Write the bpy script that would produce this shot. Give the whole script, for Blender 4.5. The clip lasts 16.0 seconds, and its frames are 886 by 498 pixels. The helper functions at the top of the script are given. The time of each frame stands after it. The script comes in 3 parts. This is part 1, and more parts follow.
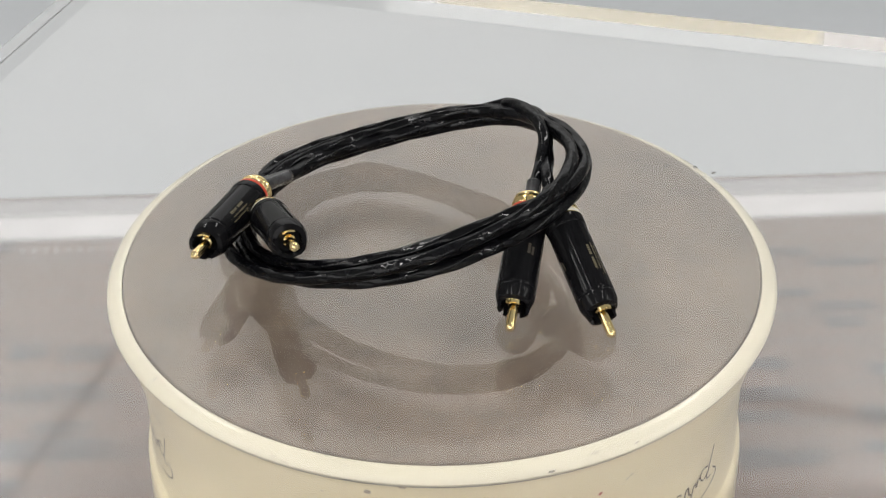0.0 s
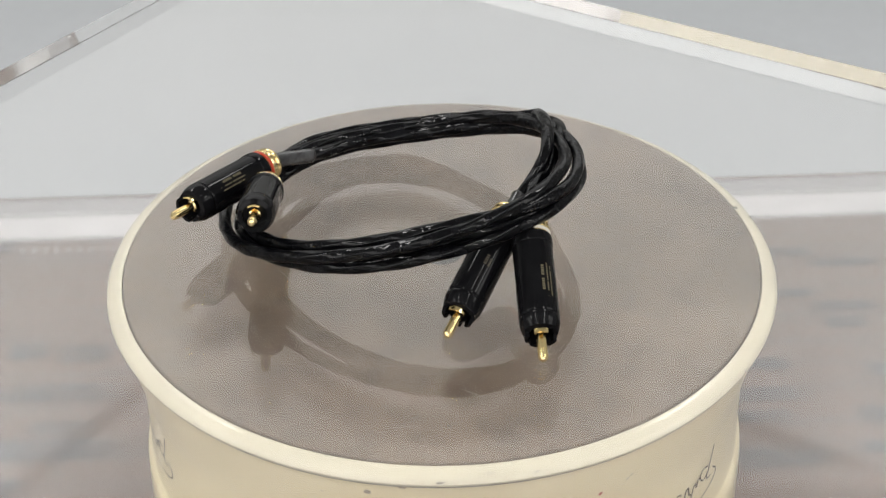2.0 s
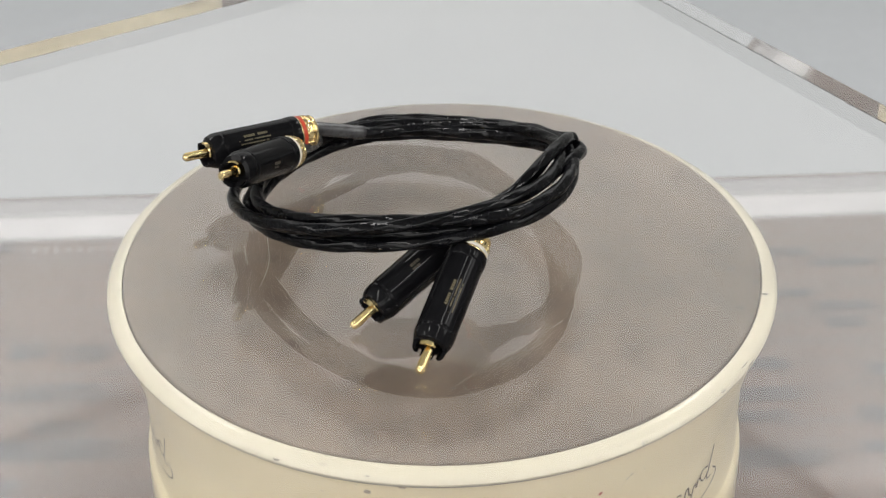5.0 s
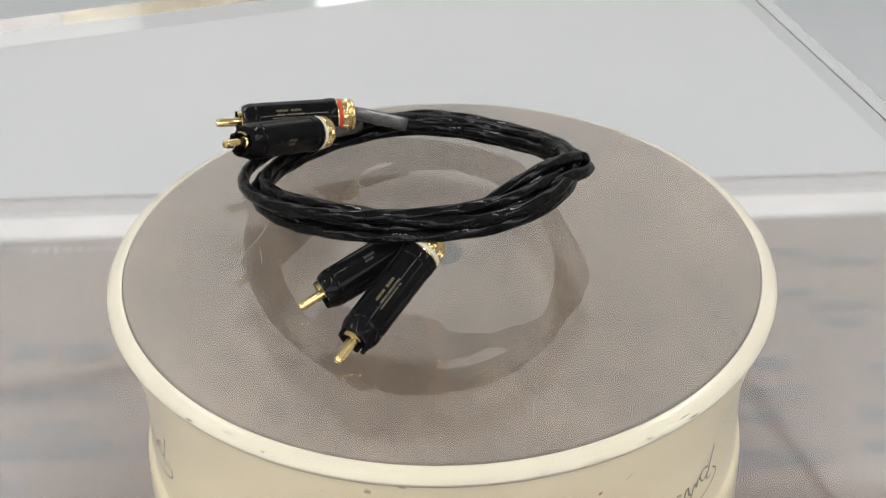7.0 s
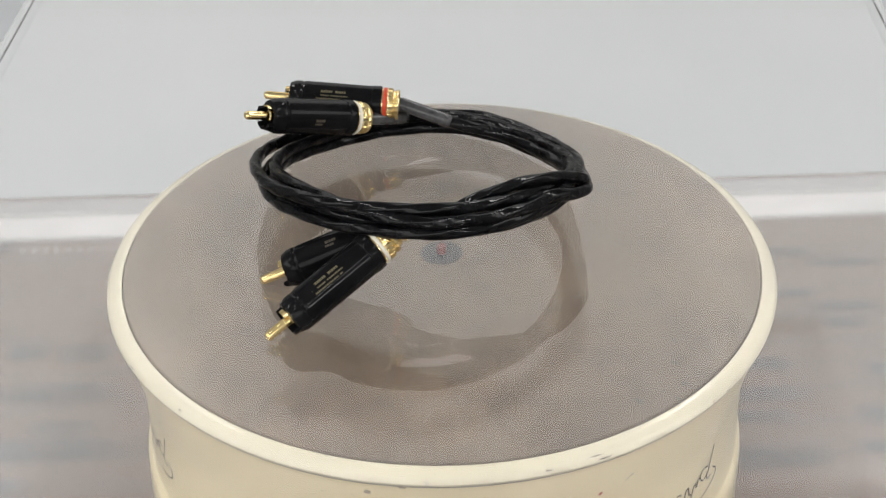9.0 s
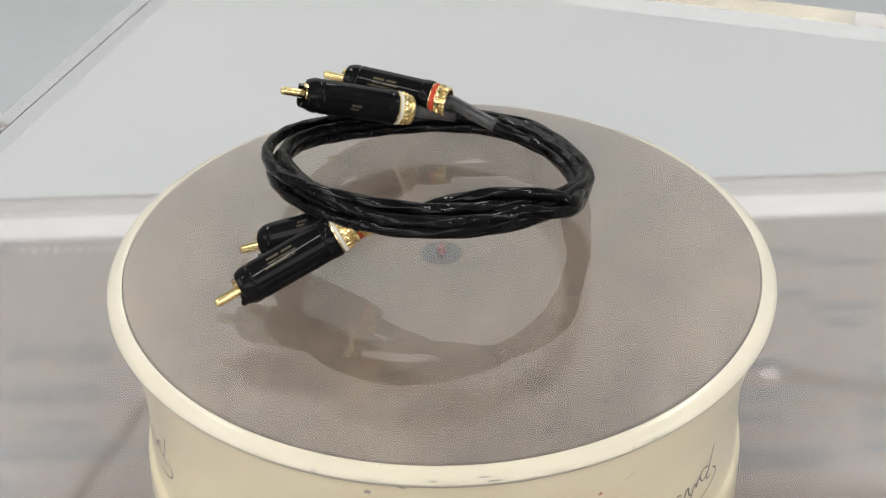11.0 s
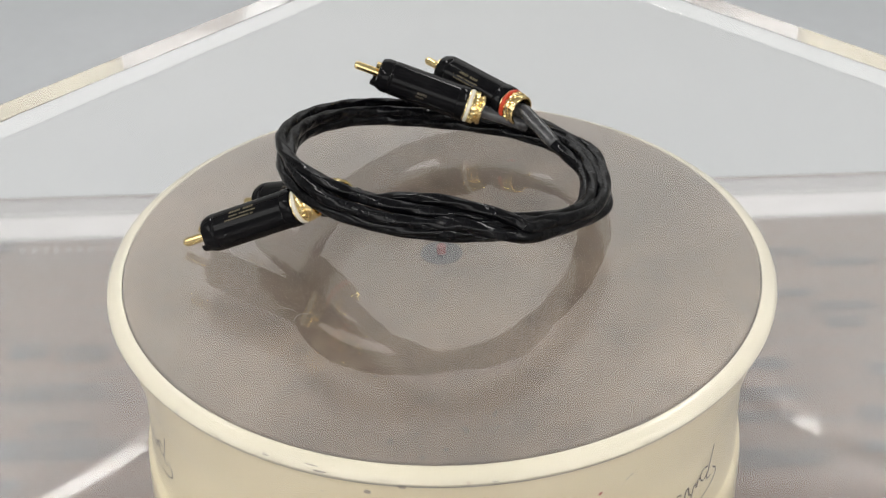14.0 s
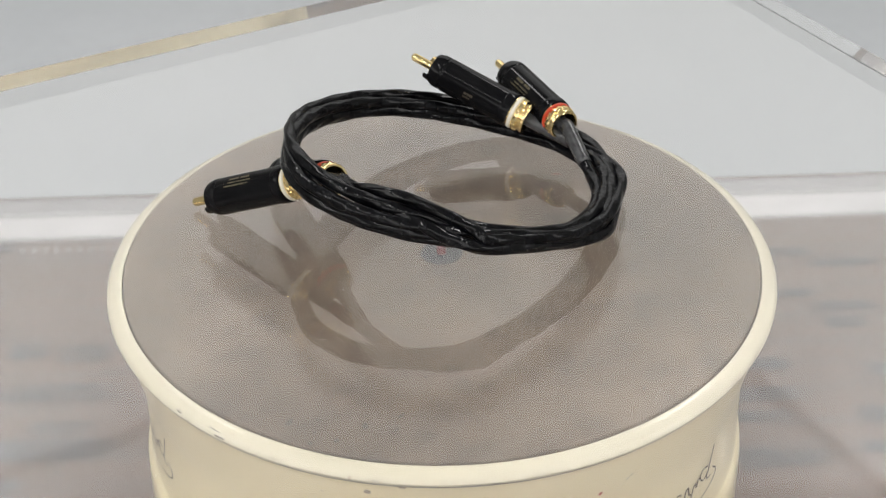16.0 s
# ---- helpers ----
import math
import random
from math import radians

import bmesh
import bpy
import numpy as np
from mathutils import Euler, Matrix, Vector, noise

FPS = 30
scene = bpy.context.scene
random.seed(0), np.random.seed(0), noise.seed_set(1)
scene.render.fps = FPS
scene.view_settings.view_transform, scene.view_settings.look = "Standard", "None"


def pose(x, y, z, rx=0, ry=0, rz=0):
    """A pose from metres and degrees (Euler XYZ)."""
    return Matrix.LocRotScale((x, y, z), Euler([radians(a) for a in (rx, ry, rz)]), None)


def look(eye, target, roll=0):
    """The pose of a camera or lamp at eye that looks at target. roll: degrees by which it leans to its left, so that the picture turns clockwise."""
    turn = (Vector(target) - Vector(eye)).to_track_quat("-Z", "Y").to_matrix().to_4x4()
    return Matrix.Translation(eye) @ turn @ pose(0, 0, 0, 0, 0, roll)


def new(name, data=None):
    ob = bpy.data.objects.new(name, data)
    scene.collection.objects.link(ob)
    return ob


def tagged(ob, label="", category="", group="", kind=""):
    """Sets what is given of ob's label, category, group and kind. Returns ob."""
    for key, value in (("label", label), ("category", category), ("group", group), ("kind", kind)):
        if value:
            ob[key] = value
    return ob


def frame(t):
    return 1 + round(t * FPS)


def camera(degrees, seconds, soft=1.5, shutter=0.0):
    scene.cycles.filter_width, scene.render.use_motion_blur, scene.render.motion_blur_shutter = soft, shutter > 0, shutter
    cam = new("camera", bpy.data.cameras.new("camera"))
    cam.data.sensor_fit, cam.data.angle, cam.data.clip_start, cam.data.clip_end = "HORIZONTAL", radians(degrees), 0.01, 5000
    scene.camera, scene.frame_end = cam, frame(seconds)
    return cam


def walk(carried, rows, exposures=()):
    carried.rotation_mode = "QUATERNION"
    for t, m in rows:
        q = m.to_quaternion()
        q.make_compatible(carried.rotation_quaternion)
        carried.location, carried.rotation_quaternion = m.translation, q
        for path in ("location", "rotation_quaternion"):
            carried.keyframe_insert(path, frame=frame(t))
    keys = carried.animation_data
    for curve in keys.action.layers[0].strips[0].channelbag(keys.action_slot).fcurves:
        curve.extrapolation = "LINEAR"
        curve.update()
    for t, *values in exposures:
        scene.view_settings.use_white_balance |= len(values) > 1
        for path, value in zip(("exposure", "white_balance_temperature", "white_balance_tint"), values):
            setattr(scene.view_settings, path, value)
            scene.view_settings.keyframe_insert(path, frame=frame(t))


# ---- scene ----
cam = camera(31.04, 16.0, soft=1.2)

# ---- camera: it stands still before the turntable ----
SHEET_TOP = 0.107          # top of the acrylic sheet over the table
EYE = Vector((0.0, -0.4824, 0.3017 + SHEET_TOP))
AIM = EYE + Vector((0.00094, 0.83951, -0.54334))
STAND = look(EYE, AIM, -0.785)
walk(cam, [(0.0, STAND), (16.0, STAND)])
cam.data.dof.use_dof, cam.data.dof.focus_distance, cam.data.dof.aperture_fstop = True, 0.53, 26.0


def turn_at(t):
    """Degrees the platter has turned by t seconds."""
    return -math.degrees(math.radians(8.446) * t + 0.0293 * t * (t - 16.0) / 100.0)


# ---- world and light ----
world = bpy.data.worlds.new("world")
scene.world = world
world.use_nodes = True
world.node_tree.nodes["Background"].inputs[0].default_value = (0.95, 0.97, 1.0, 1)
world.node_tree.nodes["Background"].inputs[1].default_value = 0.3

CEILING = 2.65
FLOOR = -0.75
TABLE_TOP = -0.009
X0, X1, Y0, Y1 = -2.6, 2.6, -3.0, 2.45
# ceiling lights: x, y, width, length, watts
# the last two have no known source; they are added to brighten the floor
LIGHTS = [(-1.10, -1.50, 0.06, 2.85, 18.0), (1.10, -1.50, 0.06, 2.85, 18.0), (-1.20, 1.75, 0.30, 1.20, 14.5), (1.20, 1.75, 0.30, 1.20, 14.5)]
NORTH_FILL = (-1.6, 1.2, 0.75, 2.5)      # x and z of a tall unseen back window, added for the sheet's reflection


def ceiling_lamp(x, y, width, length, power):
    data = bpy.data.lights.new("panel_light", "AREA")
    data.shape, data.size, data.size_y = "RECTANGLE", width, length
    data.energy, data.color = power, (1.0, 0.985, 0.96)
    ob = new("panel_light", data)
    ob.matrix_world = pose(x, y, CEILING - 0.055)
    return ob


for row in LIGHTS:
    ceiling_lamp(*row)

# area lamp in the added back window; the true source is unknown
north_light = bpy.data.lights.new("north_fill_light", "AREA")
north_light.shape, north_light.size, north_light.size_y = "RECTANGLE", NORTH_FILL[1] - NORTH_FILL[0], NORTH_FILL[3] - NORTH_FILL[2]
north_light.energy, north_light.color = 8.7, (1.0, 0.972, 0.94)
new("north_fill_light", north_light).matrix_world = pose((NORTH_FILL[0] + NORTH_FILL[1]) / 2, Y1 + 0.03, (NORTH_FILL[2] + NORTH_FILL[3]) / 2, -90)

WEST_FILL = (-2.7, 0.0, 1.15, 2.0)     # y and z of unseen side windows, added to brighten the sheet's edges
EAST_FILL = (-1.35, 0.15, 1.15, 2.0)
SOUTH_FILL = (-2.3, 1.0, 0.55, 2.0)   # x and z of an unseen window added behind the camera, for the drum
# fill lamps in the added side and rear windows
for centre, turn, glow, (w0, w1, wz0, wz1) in ((X0 - 0.03, -90, 8.0, WEST_FILL), (X1 + 0.03, 90, 8.0, EAST_FILL), (Y0 - 0.03, 0, 5.5, SOUTH_FILL)):
    side = bpy.data.lights.new("side_fill_light", "AREA")
    side.shape, side.size, side.size_y = "RECTANGLE", w1 - w0, wz1 - wz0
    side.energy, side.color = glow * (w1 - w0) * (wz1 - wz0), (1.0, 0.975, 0.94)
    middle = ((w0 + w1) / 2, centre) if turn == 0 else (centre, (w0 + w1) / 2)
    new("side_fill_light", side).matrix_world = pose(*middle, (wz0 + wz1) / 2, 0, 0, turn) @ pose(0, 0, 0, 90)


# unseen wall lamps, added to give streaks and plug highlights: x, y, z, turn
GLINT_LIGHTS = [(X0, -0.42, 2.44, -90), (X1, -0.42, 2.44, 90), (1.85, Y0, 1.62, 0)]
for x, y, z, turn in GLINT_LIGHTS:
    lamp = bpy.data.lights.new("glint_lamp", "AREA")
    lamp.shape, lamp.size, lamp.size_y = "RECTANGLE", 0.70, 0.22
    lamp.energy, lamp.color = 8.0, (1.0, 0.99, 0.96)
    new("glint_lamp", lamp).matrix_world = pose(x, y, z, 0, 0, turn) @ pose(0, 0.06, 0, 90)


# ---- materials ----
class Mat:
    def __init__(self, name):
        self.m = bpy.data.materials.new(name)
        self.m.use_nodes = True
        self.t = self.m.node_tree
        self.b = self.t.nodes["Principled BSDF"]

    def node(self, kind, **values):
        n = self.t.nodes.new(kind)
        for k, v in values.items():
            n.inputs[k].default_value = v
        return n

    def link(self, a, b):
        self.t.links.new(a, b)

    def set(self, **values):
        for k, v in values.items():
            self.b.inputs[k.replace("_", " ")].default_value = v
        return self

    def coords(self):
        return self.t.nodes.new("ShaderNodeTexCoord").outputs["Object"]

    def noise(self, scale, detail=4.0, rough=0.55, stretch=None):
        n = self.node("ShaderNodeTexNoise", Scale=scale, Detail=detail, Roughness=rough)
        if stretch:
            mp = self.t.nodes.new("ShaderNodeMapping")
            mp.inputs["Scale"].default_value = stretch
            self.link(self.coords(), mp.inputs["Vector"])
            self.link(mp.outputs[0], n.inputs["Vector"])
        else:
            self.link(self.coords(), n.inputs["Vector"])
        return n.outputs["Fac"]

    def ramp(self, fac, stops):
        r = self.t.nodes.new("ShaderNodeValToRGB")
        el = r.color_ramp.elements
        while len(el) < len(stops):
            el.new(0.5)
        for e, (p, c) in zip(el, stops):
            e.position, e.color = p, (*c, 1) if len(c) == 3 else c
        self.link(fac, r.inputs[0])
        return r.outputs[0]

    def mix(self, fac, a, b, blend="MIX"):
        n = self.t.nodes.new("ShaderNodeMix")
        n.data_type, n.blend_type = "RGBA", blend
        for sock, v in ((n.inputs[0], fac), (n.inputs[6], a), (n.inputs[7], b)):
            if isinstance(v, (int, float)):
                sock.default_value = v
            elif isinstance(v, tuple):
                sock.default_value = (*v, 1)
            else:
                self.link(v, sock)
        return n.outputs[2]

    def color(self, out):
        self.link(out, self.b.inputs["Base Color"])
        return self

    def rough(self, fac, lo, hi):
        r = self.t.nodes.new("ShaderNodeMapRange")
        r.inputs["To Min"].default_value, r.inputs["To Max"].default_value = lo, hi
        self.link(fac, r.inputs["Value"])
        self.link(r.outputs[0], self.b.inputs["Roughness"])
        return self

    def bump(self, fac, strength, distance):
        b = self.node("ShaderNodeBump", Strength=strength, Distance=distance)
        self.link(fac, b.inputs["Height"])
        self.link(b.outputs[0], self.b.inputs["Normal"])
        return self


def plain(name, col, rough=0.5, metal=0.0, **more):
    m = Mat(name).set(Roughness=rough, Metallic=metal, **more)
    n = m.noise(60.0, 3.0)
    dark, light = tuple(c * 0.93 for c in col), tuple(min(1.0, c * 1.05) for c in col)
    m.color(m.ramp(n, [(0.3, dark), (0.7, light)]))
    return m.m


def make_cream(name, wear):
    m = Mat(name).set(Roughness=0.3, Coat_Weight=0.5, Coat_Roughness=0.05)
    tones = ((0.49, 0.452, 0.34), (0.55, 0.51, 0.40)) if wear else ((0.81, 0.71, 0.465), (0.86, 0.765, 0.53))
    base = m.ramp(m.noise(14.0, 5.0), [(0.3, tones[0]), (0.7, tones[1])])
    spots = m.ramp(m.noise(190.0, 2.0), [(0.735, (0, 0, 0)), (0.765, (1, 1, 1))])
    out = m.mix(spots, base, (0.32, 0.25, 0.17))
    if wear:
        chips = m.ramp(m.noise(95.0, 6.0, 0.7), [(0.655, (0, 0, 0)), (0.69, (1, 1, 1))])
        out = m.mix(chips, out, (0.30, 0.28, 0.24))
        rub = m.ramp(m.noise(26.0, 4.0), [(0.5, (0, 0, 0)), (0.8, (0.4, 0.4, 0.4))])
        out = m.mix(rub, out, (0.62, 0.56, 0.43))
    m.color(out).rough(m.noise(45.0, 4.0), 0.24, 0.42).bump(m.noise(320.0, 3.0), 0.08, 0.0004)
    return m.m


CREAM = make_cream("cream_enamel", False)
CREAM_WORN = make_cream("worn_cream_enamel", True)


def make_platter():
    m = Mat("taupe_painted_metal").set(Roughness=0.45)
    a = m.ramp(m.noise(11.0, 6.0, 0.6), [(0.30, (0.085, 0.063, 0.046)), (0.5, (0.126, 0.094, 0.069)), (0.72, (0.172, 0.131, 0.099))])
    b = m.ramp(m.noise(75.0, 6.0, 0.7), [(0.33, (0.68, 0.68, 0.69)), (0.5, (1.0, 1.0, 1.0)), (0.71, (1.2, 1.2, 1.18))])
    out = m.mix(1.0, a, b, "MULTIPLY")
    wipe = m.ramp(m.noise(16.0, 5.0, 0.6, (1.0, 6.0, 1.0)), [(0.52, (0, 0, 0)), (0.8, (0.5, 0.5, 0.5))])
    out = m.mix(wipe, out, (0.20, 0.168, 0.138))
    dots = m.ramp(m.noise(230.0, 2.0), [(0.755, (0, 0, 0)), (0.785, (1, 1, 1))])
    out = m.mix(dots, out, (0.09, 0.08, 0.075))
    m.color(out).rough(m.noise(50.0), 0.36, 0.58)
    return m.m


PLATTER = make_platter()


def make_table():
    m = Mat("glossy_taupe_laminate").set(Roughness=0.12, Specular_IOR_Level=0.35, Coat_Weight=0.7, Coat_Roughness=0.015, Coat_IOR=1.5)
    a = m.ramp(m.noise(5.0, 5.0), [(0.3, (0.126, 0.087, 0.071)), (0.72, (0.166, 0.118, 0.098))])
    streak = m.ramp(m.noise(3.0, 4.0, 0.6, (2.0, 22.0, 2.0)), [(0.45, (0, 0, 0)), (0.8, (1, 1, 1))])
    m.color(m.mix(streak, a, (0.108, 0.088, 0.084)))
    return m.m


TABLE = make_table()


def make_floor():
    m = Mat("pale_grey_floor").set(Roughness=0.6)
    a = m.ramp(m.noise(1.6, 4.0), [(0.3, (0.735, 0.765, 0.80)), (0.7, (0.79, 0.815, 0.85))])
    b = m.ramp(m.noise(40.0, 3.0), [(0.3, (0.97, 0.97, 0.97)), (0.7, (1, 1, 1))])
    m.color(m.mix(1.0, a, b, "MULTIPLY"))
    return m.m


FLOOR_MAT = make_floor()
WALL_MAT = plain("grey_wall_paint", (0.40, 0.40, 0.39), 0.85)
CEIL_MAT = plain("grey_ceiling_paint", (0.34, 0.34, 0.335), 0.9)
STEEL = plain("painted_steel_leg", (0.25, 0.25, 0.26), 0.4, 0.3)
FROSTED = plain("frosted_pane", (0.7, 0.72, 0.74), 0.9)
GREY_LABEL = plain("grey_paper_label", (0.03, 0.03, 0.035), 0.6)
RED_DOT = plain("red_ink", (0.42, 0.09, 0.06), 0.5)
HUB_RED = plain("dark_red_ink", (0.14, 0.02, 0.02), 0.5)
WHITE_RING = plain("white_plastic", (0.86, 0.81, 0.68), 0.35)
RED_RING = plain("red_plastic", (0.62, 0.06, 0.02), 0.3)
INK = plain("dark_brown_ink", (0.10, 0.075, 0.05), 0.5)
GOLD_PRINT = plain("gold_print", (0.15, 0.125, 0.07), 0.5, 0.1)
LOGO_PRINT = plain("faded_gold_print", (0.07, 0.056, 0.038), 0.5, 0.1)
SCRATCH = plain("scratch_white", (0.44, 0.44, 0.42), 0.6)
SCUFF = plain("dark_scuff", (0.14, 0.125, 0.10), 0.7)
PLATTER_MARK = plain("dark_platter_mark", (0.026, 0.023, 0.018), 0.7)
RIM_SCUFF = plain("worn_rim_spot", (0.40, 0.36, 0.28), 0.6)


def make_gold():
    m = Mat("polished_gold").set(Metallic=1.0, Roughness=0.16)
    m.color(m.ramp(m.noise(120.0), [(0.3, (0.90, 0.69, 0.30)), (0.7, (1.0, 0.82, 0.46))]))
    m.rough(m.noise(300.0, 3.0), 0.1, 0.24)
    return m.m


def make_black():
    m = Mat("black_lacquer").set(Specular_IOR_Level=0.12)
    m.color(m.ramp(m.noise(90.0), [(0.3, (0.004, 0.004, 0.005)), (0.7, (0.009, 0.009, 0.010))]))
    m.rough(m.noise(300.0, 3.0), 0.02, 0.045)
    return m.m


def make_cord():
    m = Mat("black_sheathed_cord").set(Specular_IOR_Level=0.02, Coat_Weight=0.42, Coat_Roughness=0.04)
    m.color(m.ramp(m.noise(160.0, 5.0), [(0.35, (0.0015, 0.0015, 0.002)), (0.75, (0.006, 0.0063, 0.008))]))
    m.rough(m.noise(220.0, 4.0), 0.2, 0.4)
    for fac, sock, strength in ((m.noise(420.0, 4.0, 0.6), "Normal", 0.45), (m.noise(240.0, 1.5, 0.5), "Coat Normal", 0.45)):
        b = m.node("ShaderNodeBump", Strength=strength, Distance=0.0005)
        m.link(fac, b.inputs["Height"])
        m.link(b.outputs[0], m.b.inputs[sock])
    return m.m


def make_shrink():
    m = Mat("smoky_clear_tubing").set(Roughness=0.22, Coat_Weight=0.5)
    m.color(m.ramp(m.noise(180.0, 4.0), [(0.35, (0.02, 0.02, 0.021)), (0.7, (0.085, 0.085, 0.09))]))
    m.bump(m.noise(300.0, 3.0), 0.4, 0.0005)
    return m.m


def make_acrylic(name, rough, scuffed=0.0):
    """Clear sheet; scuffed is the roughness of the round patch that rubs on the platter."""
    m = Mat(name).set(Roughness=rough, IOR=1.49, Transmission_Weight=1.0)
    m.set(Base_Color=(0.965, 0.965, 0.955, 1))
    if scuffed:
        flat = m.t.nodes.new("ShaderNodeVectorMath")
        flat.operation, flat.inputs[1].default_value = "MULTIPLY", (1, 1, 0)
        far = m.t.nodes.new("ShaderNodeVectorMath")
        far.operation = "LENGTH"
        m.link(m.coords(), flat.inputs[0])
        m.link(flat.outputs[0], far.inputs[0])
        r = m.node("ShaderNodeMapRange", **{"From Min": 0.108, "From Max": 0.114, "To Min": scuffed, "To Max": rough})
        m.link(far.outputs["Value"], r.inputs["Value"])
        m.link(r.outputs[0], m.b.inputs["Roughness"])
    return m.m


GOLD, BLACK, CORD, SHRINK, ACRYLIC = make_gold(), make_black(), make_cord(), make_shrink(), make_acrylic("clear_acrylic", 0.0)
ACRYLIC_UNDER = make_acrylic("scuffed_acrylic", 0.03, 0.11)


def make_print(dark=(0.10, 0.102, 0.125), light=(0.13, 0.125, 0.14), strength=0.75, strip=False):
    """Faded blue-grey print or edge strip; broken edges, alpha fade imitates soft focus."""
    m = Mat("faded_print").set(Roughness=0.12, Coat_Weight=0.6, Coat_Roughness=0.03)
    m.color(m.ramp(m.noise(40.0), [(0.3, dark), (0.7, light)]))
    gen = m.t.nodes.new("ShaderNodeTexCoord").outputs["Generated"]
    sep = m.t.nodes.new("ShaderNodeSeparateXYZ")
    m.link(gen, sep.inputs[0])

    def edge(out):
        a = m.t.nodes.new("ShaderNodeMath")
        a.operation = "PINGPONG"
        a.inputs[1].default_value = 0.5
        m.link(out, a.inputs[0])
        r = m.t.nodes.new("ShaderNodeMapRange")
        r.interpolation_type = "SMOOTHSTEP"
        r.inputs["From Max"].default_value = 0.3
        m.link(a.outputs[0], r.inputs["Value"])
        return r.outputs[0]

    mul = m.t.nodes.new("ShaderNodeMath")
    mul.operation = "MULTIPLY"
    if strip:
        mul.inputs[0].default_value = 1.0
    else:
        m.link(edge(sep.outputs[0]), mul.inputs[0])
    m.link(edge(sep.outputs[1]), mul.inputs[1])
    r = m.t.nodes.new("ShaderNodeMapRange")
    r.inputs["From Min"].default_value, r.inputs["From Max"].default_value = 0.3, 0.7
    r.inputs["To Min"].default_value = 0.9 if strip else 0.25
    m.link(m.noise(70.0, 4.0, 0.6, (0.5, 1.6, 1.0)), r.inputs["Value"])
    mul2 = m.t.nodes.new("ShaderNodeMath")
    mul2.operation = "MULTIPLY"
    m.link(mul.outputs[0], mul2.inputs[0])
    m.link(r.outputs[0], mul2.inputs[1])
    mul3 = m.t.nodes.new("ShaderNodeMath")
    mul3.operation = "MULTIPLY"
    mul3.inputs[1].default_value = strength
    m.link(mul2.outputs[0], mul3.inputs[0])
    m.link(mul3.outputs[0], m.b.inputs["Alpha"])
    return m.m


PRINT = make_print()
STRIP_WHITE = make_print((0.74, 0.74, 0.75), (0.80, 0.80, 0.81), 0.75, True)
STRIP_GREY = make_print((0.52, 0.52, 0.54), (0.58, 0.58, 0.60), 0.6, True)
PRINT_PALE = make_print((0.50, 0.55, 0.56), (0.65, 0.65, 0.66), 0.35)


# ---- building helpers ----
def mesh_of(name, verts, faces, material, smooth=False):
    me = bpy.data.meshes.new(name)
    me.from_pydata([tuple(v) for v in verts], [], faces)
    me.validate()
    bm = bmesh.new()
    bm.from_mesh(me)
    bmesh.ops.recalc_face_normals(bm, faces=bm.faces)
    bm.to_mesh(me)
    bm.free()
    me.materials.append(material)
    if smooth:
        me.shade_smooth()
    return me


def part(name, data, parent, label="", kind=""):
    ob = new(name, data)
    ob.parent = parent
    return tagged(ob, label, kind=kind)


def box(x0, x1, y0, y1, z0, z1, material, name="box", bevel=0.0):
    bm = bmesh.new()
    vs = [bm.verts.new((x, y, z)) for x in (x0, x1) for y in (y0, y1) for z in (z0, z1)]
    for f in ((0, 1, 3, 2), (4, 6, 7, 5), (0, 4, 5, 1), (2, 3, 7, 6), (0, 2, 6, 4), (1, 5, 7, 3)):
        bm.faces.new([vs[i] for i in f])
    bmesh.ops.recalc_face_normals(bm, faces=bm.faces)
    if bevel:
        bmesh.ops.bevel(bm, geom=bm.edges[:], offset=bevel, segments=2, affect="EDGES", profile=0.5)
    me = bpy.data.meshes.new(name)
    bm.to_mesh(me)
    bm.free()
    me.materials.append(material)
    return me


def lathe(profile, material, name, n=96, axis="z", flutes=0, depth=0.0, flute_span=(0, -1), closed=False):
    """Turns (radius, height) pairs round an axis. Flutes cut grooves in the rows of flute_span."""
    verts, faces = [], []
    for k, (r, h) in enumerate(profile):
        for i in range(n):
            a = 2 * math.pi * i / n
            rr = r - (depth if flutes and flute_span[0] <= k <= flute_span[1] and (i * flutes * 2 // n) % 2 else 0.0)
            p = (rr * math.cos(a), rr * math.sin(a), h)
            verts.append(p if axis == "z" else (p[2], p[0], p[1]))
    m = len(profile)
    for k in range(m if closed else m - 1):
        for i in range(n):
            j, l = (i + 1) % n, (k + 1) % m
            faces.append((k * n + i, k * n + j, l * n + j, l * n + i))
    me = mesh_of(name, verts, faces, material)
    me.shade_smooth()
    me.set_sharp_from_angle(angle=radians(38))
    return me


